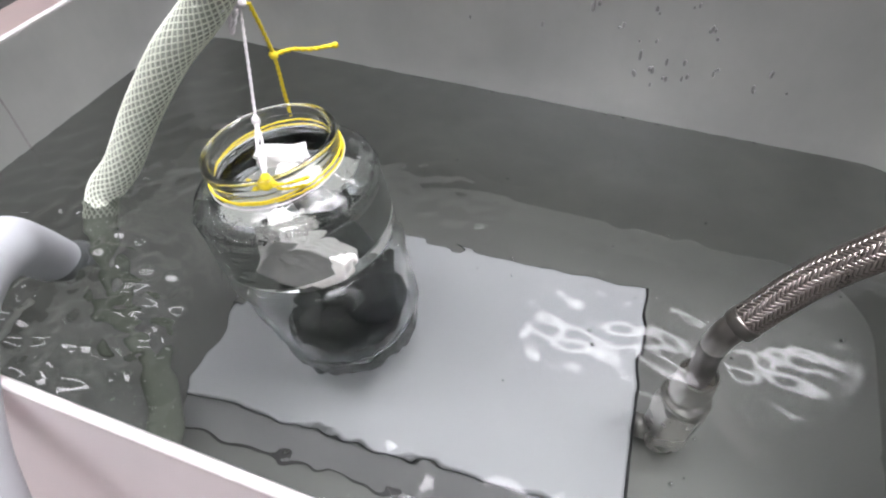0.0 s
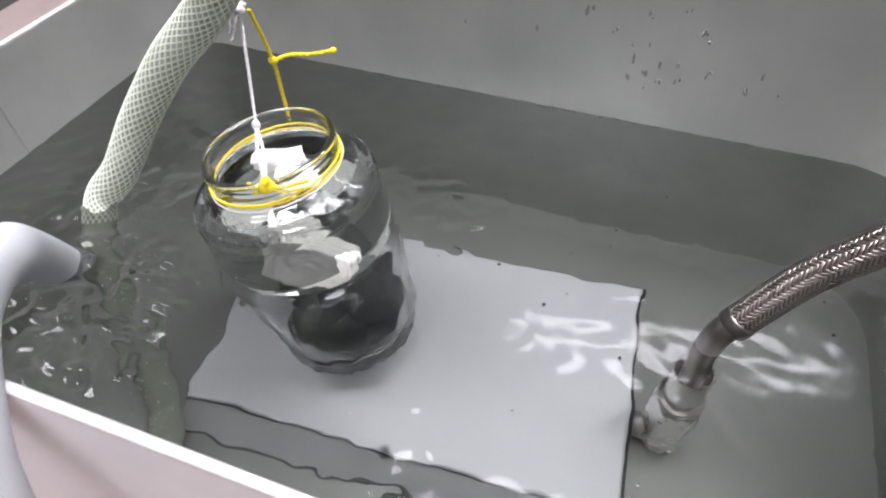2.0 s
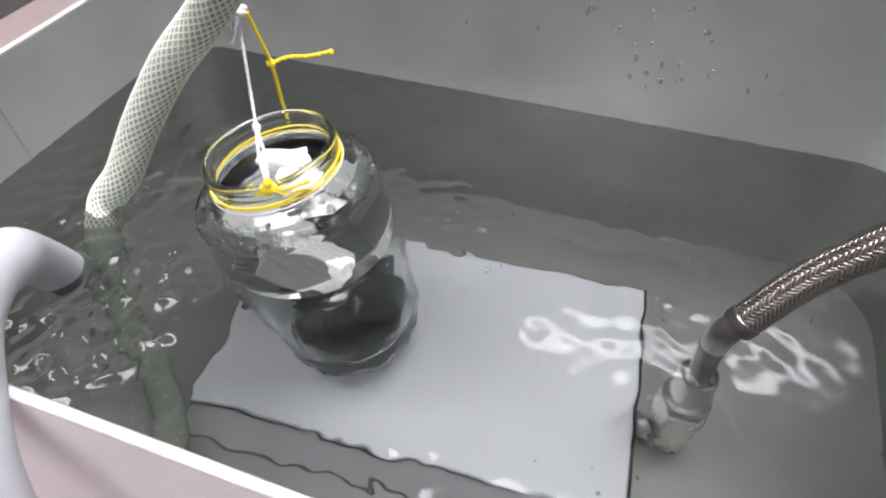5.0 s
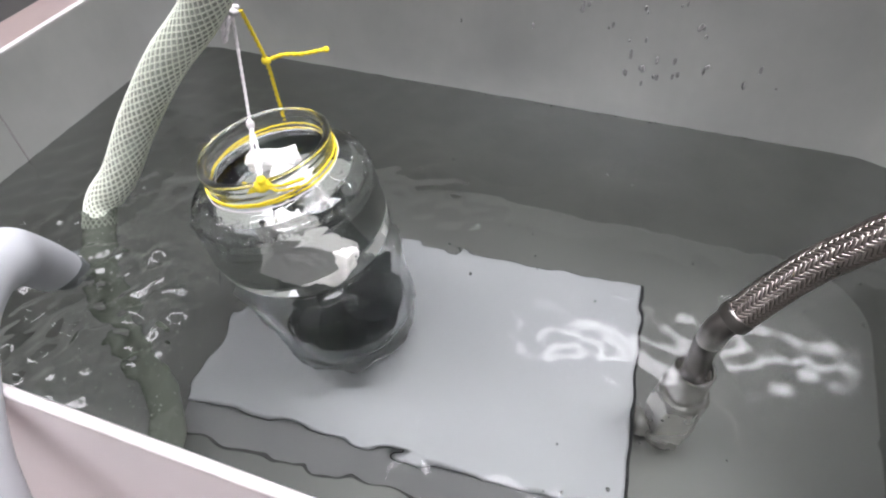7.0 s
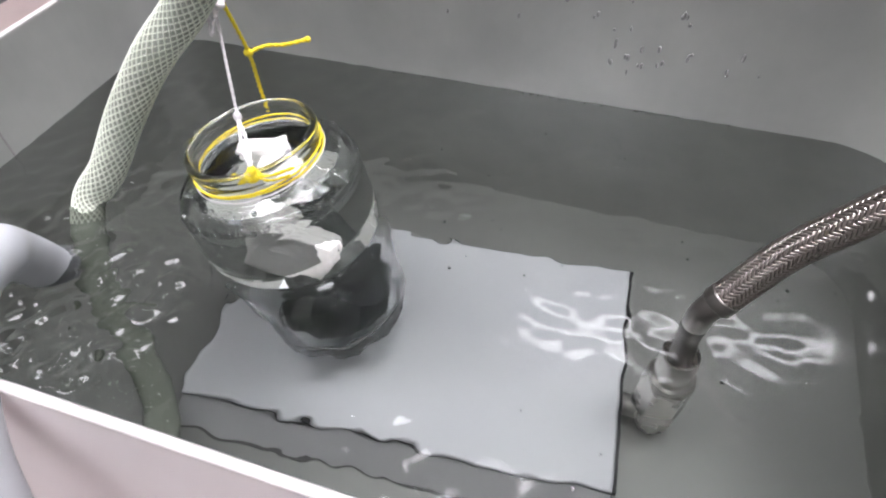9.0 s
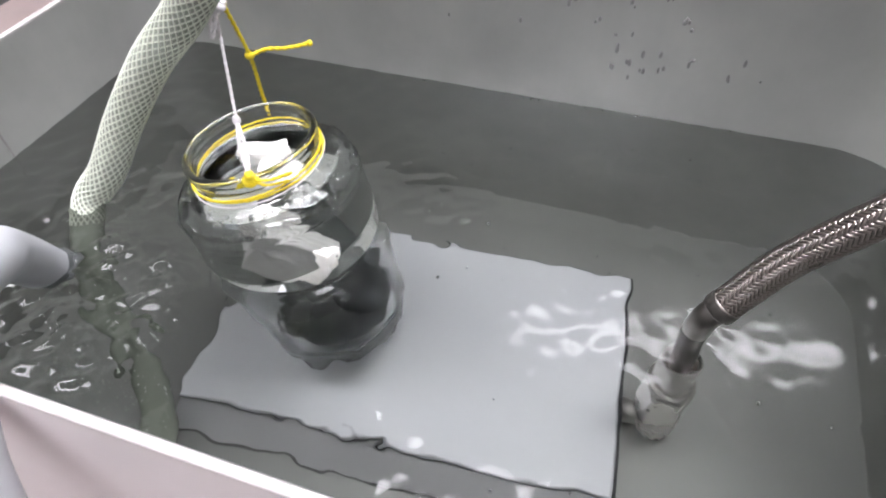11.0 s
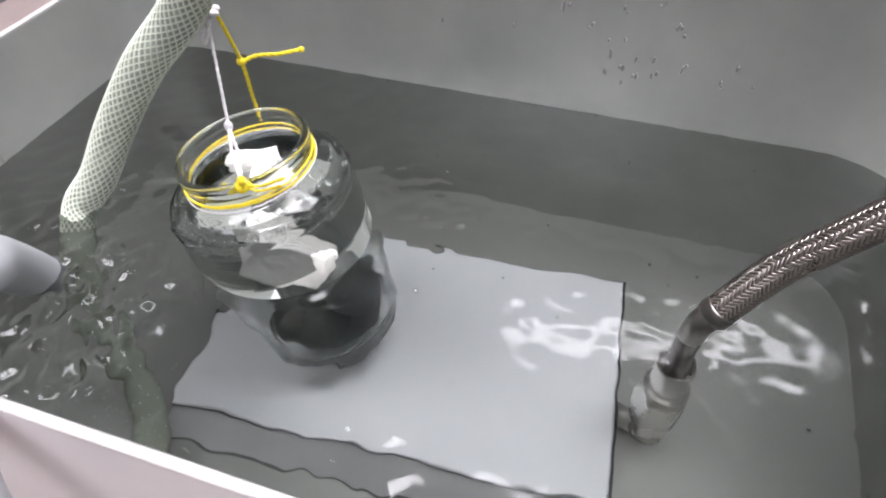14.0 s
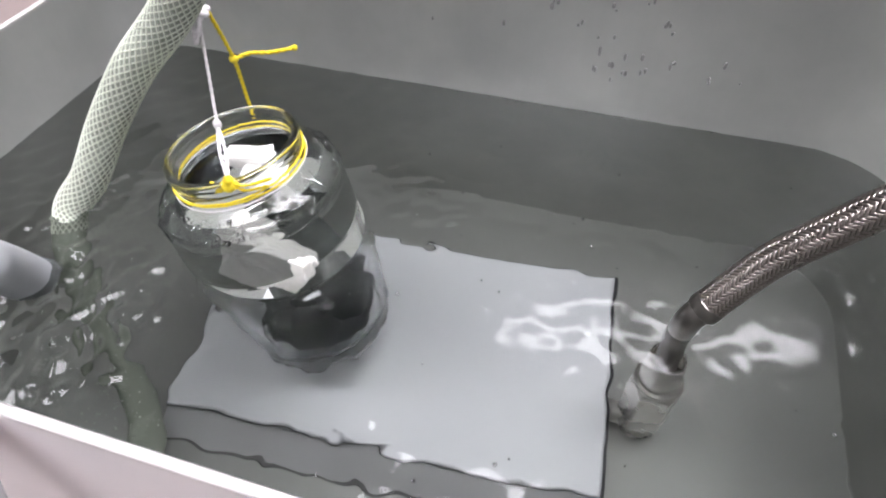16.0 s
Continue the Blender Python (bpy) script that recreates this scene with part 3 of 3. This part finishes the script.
def build_tie():
    ob = root("hose_tie", (0, 0, 0), "white cord wrapped and knotted round the clear hose", "cord")
    bm = bmesh.new()
    rng = random.Random(4)
    for k in range(7):
        blob(bm, TIE + Vector((rng.uniform(-0.003, 0.003), rng.uniform(-0.002, 0.002), rng.uniform(-0.002, 0.004))), rng.uniform(0.0014, 0.0024), (1.3, 1, 0.8))
    smooth(bm)
    part("knot", bm, M_WHITE_CORD, ob)
    bm = bmesh.new()
    a, b = Vector((-0.1779, 0.2099, 0.1080)), Vector((-0.1779, 0.2048, 0.1000))
    twisted(bm, [TIE, a + Vector((-0.0015, 0, 0)), b, a + Vector((0.0015, 0, 0)), TIE], 0.001, 90)
    part("bight", bm, M_WHITE_CORD, ob)
    return ob


# ---- hoses ----
def helix(bm, c, fr, length, radius, starts, pitch, wire, seg=5, way=1, phase=0.0):
    n = len(c)
    for s in range(starts):
        path = []
        for i, (p, (t, a, b)) in enumerate(zip(c, fr)):
            th = way * 2 * math.pi * (length * i / (n - 1) / pitch) + 2 * math.pi * s / starts + phase
            path.append(p + (a * math.cos(th) + b * math.sin(th)) * radius)
        sweep(bm, path, wire, seg, False)


def build_clear_hose():
    ob = root("reinforced_hose", (0, 0, 0), "milky clear hose with a white diamond thread mesh", "hose")
    pts = [(-0.1517, 0.1963, 0.1508), (-0.1847, 0.2031, 0.1139), (-0.2124, 0.1991, 0.0862), (-0.2389, 0.1920, 0.0520), (-0.2582, 0.1824, 0.0205), (-0.2738, 0.1736, 0.0), (-0.2690, 0.1580, -0.0200), (-0.2605, 0.1440, -0.0450), (-0.2528, 0.1335, -0.0700), (-0.2380, 0.1240, -0.1000), (-0.2200, 0.1095, -0.1250), (-0.2060, 0.0910, -0.1400), (-0.1900, 0.0650, -0.1450)]
    c, length = curve_points(pts, 260)
    fr = frames_along(c)
    bm = bmesh.new()
    sweep(bm, c, 0.0092, 32)
    part("hose_wall", bm, M_HOSE, ob)
    bm = bmesh.new()
    keep = max(i for i, p in enumerate(c) if p.z > -0.012) + 1
    for way in (1, -1):
        helix(bm, c[:keep], fr[:keep], length * (keep - 1) / (len(c) - 1), 0.0093, 18, 0.108, 0.00042, 4, way)
    tagged(part("thread_mesh", bm, M_THREAD, ob, "white crossing reinforcement threads"), kind="stuff")
    return ob


def build_white_tube():
    ob = root("white_tube", (0, 0, 0), "smooth white plastic tube bent over the rim into water", "tube")
    pts = [(-0.2670, 0.1310, -0.0150), (-0.2570, 0.1190, 0.0120), (-0.2450, 0.1085, 0.0320), (-0.2360, 0.1005, 0.0460), (-0.2257, 0.0929, 0.0554), (-0.2152, 0.0770, 0.0648), (-0.1967, 0.0555, 0.0711), (-0.1790, 0.0371, 0.0674), (-0.1683, 0.0213, 0.0513), (-0.1663, 0.0086, 0.0161), (-0.1879, -0.0009, -0.0363)]
    c, _ = curve_points(pts, 120)
    bm = bmesh.new()
    sweep(bm, c, 0.0122, 32)
    part("tube_wall", bm, M_TUBE, ob)
    bm = bmesh.new()
    sweep(bm, c[:3], 0.0126, 32)
    part("outlet_lip", bm, M_TUBE, ob)
    return ob


def build_steel_hose():
    ob = root("braided_hose", (0, 0, 0), "steel braided flexible hose with a hex nut fitting", "hose")
    end = Vector((0.0646, 0.1854, 0.0202))
    pts = [(0.1157, 0.1949, 0.0976), (0.0968, 0.1942, 0.0710), (0.0809, 0.1923, 0.0483), tuple(end)]
    c, length = curve_points(pts, 240)
    fr = frames_along(c)
    R = 0.0074
    bm = bmesh.new()
    sweep(bm, c, R - 0.0005, 32)
    part("hose_core", bm, M_BRAID_CORE, ob)
    # herringbone braid: short flat wires lying alternately to either side
    bm = bmesh.new()
    cols, step = 16, 0.0021
    rows = int(length / step)
    for col in range(cols):
        way = 1 if col % 2 else -1
        for r in range(rows):
            s = (r + 0.5) / rows
            i = s * (len(c) - 1)
            p = c[int(i)].lerp(c[min(len(c) - 1, int(i) + 1)], i - int(i))
            t, a, b = fr[int(i)]
            half = math.pi / cols * 1.12
            mid = 2 * math.pi * col / cols
            ring = []
            for e in (-1, -0.5, 0, 0.5, 1):
                th = mid + e * half
                rr = R + 0.0003 * (1 - e * e) - 0.0001
                d = a * math.cos(th) + b * math.sin(th)
                ax = way * e * 0.0016
                w = 0.00080
                ring.append([bm.verts.new(p + d * (rr - 0.0004) + t * (ax - w)), bm.verts.new(p + d * rr + t * ax), bm.verts.new(p + d * (rr - 0.0004) + t * (ax + w))])
            for u, v in zip(ring, ring[1:]):
                for k in range(2):
                    f = bm.faces.new((u[k], v[k], v[k + 1], u[k + 1]))
                    f.smooth = True
    bmesh.ops.recalc_face_normals(bm, faces=bm.faces[:])
    tagged(part("braid", bm, M_BRAID, ob, "woven steel wire braid"), kind="stuff")
    # crimp, bent pipe and nut
    t = fr[-1][0]
    bm = bmesh.new()
    sweep(bm, [end - t * 0.004, end - t * 0.0035, end + t * 0.0015, end + t * 0.002], 0.0078, 28, True, lambda s: 0.96 if s in (0, 1) else 1.0)
    part("crimp", bm, M_BRIGHT, ob)
    foot = Vector((0.0625, 0.1940, 0))
    bm = bmesh.new()
    bend, _ = curve_points([end - t * 0.002, end + t * 0.010, foot + Vector((-0.001, 0, -0.026)), foot + Vector((0, 0, -0.045)), foot + Vector((0, 0, -0.075))], 40)
    sweep(bm, bend, 0.0062, 24)
    part("bent_pipe", bm, M_BRIGHT, ob)
    bm = bmesh.new()
    lathe(bm, [(0, -0.0600), (0.0086, -0.0600), (0.0088, -0.0524), (0.0093, -0.0520), (0.0099, -0.0522), (0.0102, -0.0532), (0.0102, -0.084), (0.0102, -0.086), (0, -0.086)], 32, foot)
    ferrule = part("ferrule", bm, M_NUT, ob)
    bm = bmesh.new()
    lathe(bm, [(0, -0.083), (0.0124, -0.083), (0.0129, -0.0835), (0.0129, -0.0865), (0.0124, -0.087), (0, -0.087)], 36, foot)
    part("collar", bm, M_NUT, ferrule)
    bm = bmesh.new()
    lathe(bm, [(0, -0.087), (0.0126, -0.087), (0.0143, -0.0894), (0.0143, -0.1320), (0.0126, -0.1345), (0, -0.1345)], 6, foot)
    for f in bm.faces:
        f.smooth = False
    bmesh.ops.bevel(bm, geom=[e for e in bm.edges if abs(e.verts[0].co.z - e.verts[1].co.z) > 0.01], offset=0.0006, segments=2, affect="EDGES")
    part("hex_nut", bm, M_NUT, ob, "bright hexagonal nut")
    bm = bmesh.new()
    lathe(bm, [(0, -0.126), (0.0104, -0.126), (0.0104, -0.140), (0.0104, -0.143), (0.0104, BED + 0.001), (0, BED + 0.001)], 32, foot)
    socket = part("socket", bm, M_NUT, ob)
    bm = bmesh.new()
    sweep(bm, [foot + Vector((0, 0, -0.1465)), foot + Vector((-0.014, 0.001, -0.1465)), foot + Vector((-0.021, 0.002, -0.1465))], 0.0072, 24)
    part("side_port", bm, M_NUT, socket)
    return ob


# ---- drips on the rear wall ----
def build_marks():
    rng = random.Random(8)
    spots = [(-0.0087, 0.3485, 0.0527), (0.0006, 0.3485, 0.0544), (-0.0062, 0.3485, 0.0430), (0.0181, 0.3485, 0.0784), (0.0093, 0.3485, 0.0426), (0.0028, 0.3485, 0.0357), (0.0115, 0.3485, 0.0317), (0.0193, 0.3485, 0.0439), (0.0606, 0.3485, 0.0334), (0.0661, 0.3485, 0.0460), (0.0776, 0.3485, 0.0360), (-0.0193, 0.3485, 0.0613), (-0.0015, 0.3485, 0.0707), (0.0323, 0.3485, 0.0612), (-0.0383, 0.3485, 0.0708), (0.0274, 0.3485, 0.0653), (0.0368, 0.3485, 0.0426), (-0.0669, 0.3485, 0.0536), (-0.1131, 0.3485, 0.0502), (0.0202, 0.3485, 0.0336), (0.0034, 0.3485, 0.0261), (-0.0082, 0.3485, 0.0323)]
    for x, y, z in spots:
        bm = bmesh.new()
        for k in range(rng.choice((1, 1, 2, 3))):
            s = rng.uniform(0.0006, 0.0013)
            m = Matrix.Translation((x + rng.uniform(-0.003, 0.003) * (k > 0), Y1 - 0.0001, z + rng.uniform(-0.003, 0.003) * (k > 0))) @ Matrix.Diagonal((s, 0.0004, s * rng.uniform(1.2, 2.8), 1))
            bmesh.ops.create_icosphere(bm, subdivisions=2, radius=1.0, matrix=m)
        smooth(bm)
        thing("water_spot", bm, M_MARK, "small dark water spot on the steel wall", "water spot", group="spots on the wall")


# ---- bubbles ----
def build_bubbles():
    rng = random.Random(12)
    out = []
    for k in range(30):
        r = rng.choice((0.0004, 0.0005, 0.0006, 0.0009))
        bm = bmesh.new()
        bmesh.ops.create_icosphere(bm, subdivisions=2, radius=r)
        smooth(bm)
        ob = thing("bubble", bm, M_DROP, "tiny clear bubble drifting on the water", "bubble", group="bubbles on the water")
        path = []
        x, y = rng.uniform(-0.10, 0.12), rng.uniform(0.09, 0.31)
        vx, vy = rng.uniform(-0.012, 0.016), rng.uniform(-0.010, 0.010)
        for i in range(17):
            if not (-0.085 < x + vx < 0.13) or math.hypot(x + vx - 0.066, y + vy - 0.2) < 0.02:
                vx = -vx
            if not 0.075 < y + vy < 0.325 or math.hypot(x + vx - 0.066, y + vy - 0.2) < 0.02:
                vy = -vy
            path.append((float(i), pose(x, y, 0.0002)))
            x, y = x + vx, y + vy
        ob.matrix_basis = path[0][1]
        out.append((ob, path))
    for k in range(26):
        bm = bmesh.new()
        bmesh.ops.create_icosphere(bm, subdivisions=1, radius=rng.uniform(0.0004, 0.0010))
        smooth(bm)
        ob = thing("bubble", bm, M_DROP, "tiny clear bubble resting against the steel wall", "bubble", group="bubbles on the water")
        ob.matrix_basis = pose(rng.gauss(-0.06, 0.06), Y1 - rng.uniform(0.0006, 0.002), 0.0003)
    return out


# ---- aerated water under the hose mouths ----
def build_plume():
    rng = random.Random(31)
    made = []
    for cx, cy, cz, sx, sy, sz, count in ((-0.262, 0.146, -0.030, 0.013, 0.014, 0.014, 160), (-0.232, 0.118, -0.050, 0.018, 0.018, 0.016, 160), (-0.205, 0.088, -0.085, 0.014, 0.014, 0.022, 110)):
        bm = bmesh.new()
        for k in range(count):
            p = Vector((rng.gauss(0, sx), rng.gauss(0, sy), min(-cz - 0.004, rng.gauss(0, sz))))
            bmesh.ops.create_icosphere(bm, subdivisions=1, radius=rng.choice((0.0002, 0.0002, 0.0003, 0.0003, 0.0005)), matrix=Matrix.Translation(p))
        smooth(bm)
        ob = thing("bubble_plume", bm, M_FOAM, "cloud of tiny pale bubbles churning under the inlet", "bubbles", "stuff")
        ob.matrix_basis = pose(cx, cy, cz)
        made.append((ob, cx, cy, cz))
    return made


build_room()
ceiling_light((0.40, 1.54, CEILING), 11, 0.034)
# Unseen wide light added overhead to brighten the box lid and near bed.
ceiling_light((0.36, 0.43, CEILING), 11, 0.32)
# Two more unseen lights, added as fill for the tank walls and left side.
fill_panel = ceiling_light((0.20, -0.75, CEILING), 11, 0.15)
copy_thing(fill_panel, pose(-1.00, 0.00, CEILING, 0, 0, 11))
build_bench()
build_tank()
build_plate()
swirls = build_water()
jar = build_jar()
sample = build_sample()
wad = build_wad()
jar_liquid = build_jar_liquid()
cords = build_cords()
build_tie()
build_clear_hose()
build_white_tube()
build_steel_hose()
build_marks()
bubbles = build_bubbles()
plumes = build_plume()

JAR_ROWS = [
    (0.0, 0.0000, -0.0000, 0.0000, 0.00),
    (0.5, -0.0007, 0.0018, -0.0015, 1.76),
    (1.0, -0.0025, 0.0029, -0.0017, 3.18),
    (1.5, -0.0016, 0.0018, -0.0018, 1.36),
    (2.0, -0.0010, 0.0021, -0.0012, -0.23),
    (2.5, -0.0028, 0.0045, -0.0022, 3.20),
    (3.0, -0.0018, 0.0035, -0.0021, 3.27),
    (3.5, -0.0006, 0.0013, -0.0013, -1.36),
    (4.0, -0.0020, 0.0029, -0.0015, 1.36),
    (6.5, -0.0025, 0.0023, -0.0017, 0.40),
    (7.0, -0.0023, 0.0031, -0.0010, 0.35),
    (7.5, -0.0038, 0.0045, -0.0027, 3.45),
    (8.0, -0.0034, 0.0021, -0.0007, -0.29),
    (8.5, -0.0032, 0.0039, -0.0008, 1.10),
    (9.0, -0.0042, 0.0043, -0.0015, 2.72),
    (11.5, -0.0034, 0.0025, -0.0006, 1.57),
    (12.0, -0.0045, 0.0041, -0.0010, 2.49),
    (12.5, -0.0050, 0.0030, -0.0013, 1.41),
    (13.0, -0.0030, 0.0027, -0.0009, 0.11),
    (13.5, -0.0035, 0.0034, -0.0002, 1.56),
    (14.0, -0.0057, 0.0045, -0.0024, 1.93),
    (14.5, -0.0044, 0.0028, -0.0007, -0.41),
    (15.0, -0.0046, 0.0046, -0.0010, 1.94),
    (15.5, -0.0071, 0.0049, -0.0020, 2.47),
    (16.0, -0.0058, 0.0035, -0.0004, -1.20),
]


def fine_rows(rows):
    """Rows no more than a second apart, for what also turns."""
    out = []
    for (t0, a), (t1, b) in zip(rows, rows[1:]):
        n = max(1, round((t1 - t0) / 0.5))
        out += [(t0 + (t1 - t0) * k / n, a.lerp(b, k / n)) for k in range(n)]
    return out + [rows[-1]]


def motions():
    for ob, cx, cy, turn in swirls:
        walk(ob, [(0.5 * k, pose(cx, cy, 0, 0, 0, turn * 0.5 * k)) for k in range(33)])
    rows = [(t, Matrix.Translation(PIVOT) @ pose(x, y, z, 0, 0, a)) for t, x, y, z, a in JAR_ROWS]
    walk(jar, [(t, m @ JAR_LEAN) for t, m in rows])
    walk(wad, [(t, m @ JAR_LEAN @ pose(0, 0, 0.0006 * math.sin(3 * t), 0, 0, 5 * math.sin(1.1 * t))) for t, m in fine_rows(rows)])
    walk(sample, [(t, m @ JAR_LEAN) for t, m in rows])
    top = JAR_LEAN @ Vector((0, 0, LEVEL))
    walk(jar_liquid, [(t, m @ pose(*top) @ pose(0, 0, 0, 0, 0, 25 * t)) for t, m in fine_rows(rows)])
    for ob in cords:
        walk(ob, rows)
    for n, (ob, cx, cy, cz) in enumerate(plumes):
        walk(ob, [(0.5 * k, pose(cx + 0.003 * math.sin(1.9 * k + n), cy + 0.003 * math.cos(1.3 * k + n), cz, 0, 0, 24 * k * (1 if n % 2 else -1))) for k in range(33)])
    for ob, path in bubbles:
        walk(ob, path)


motions()
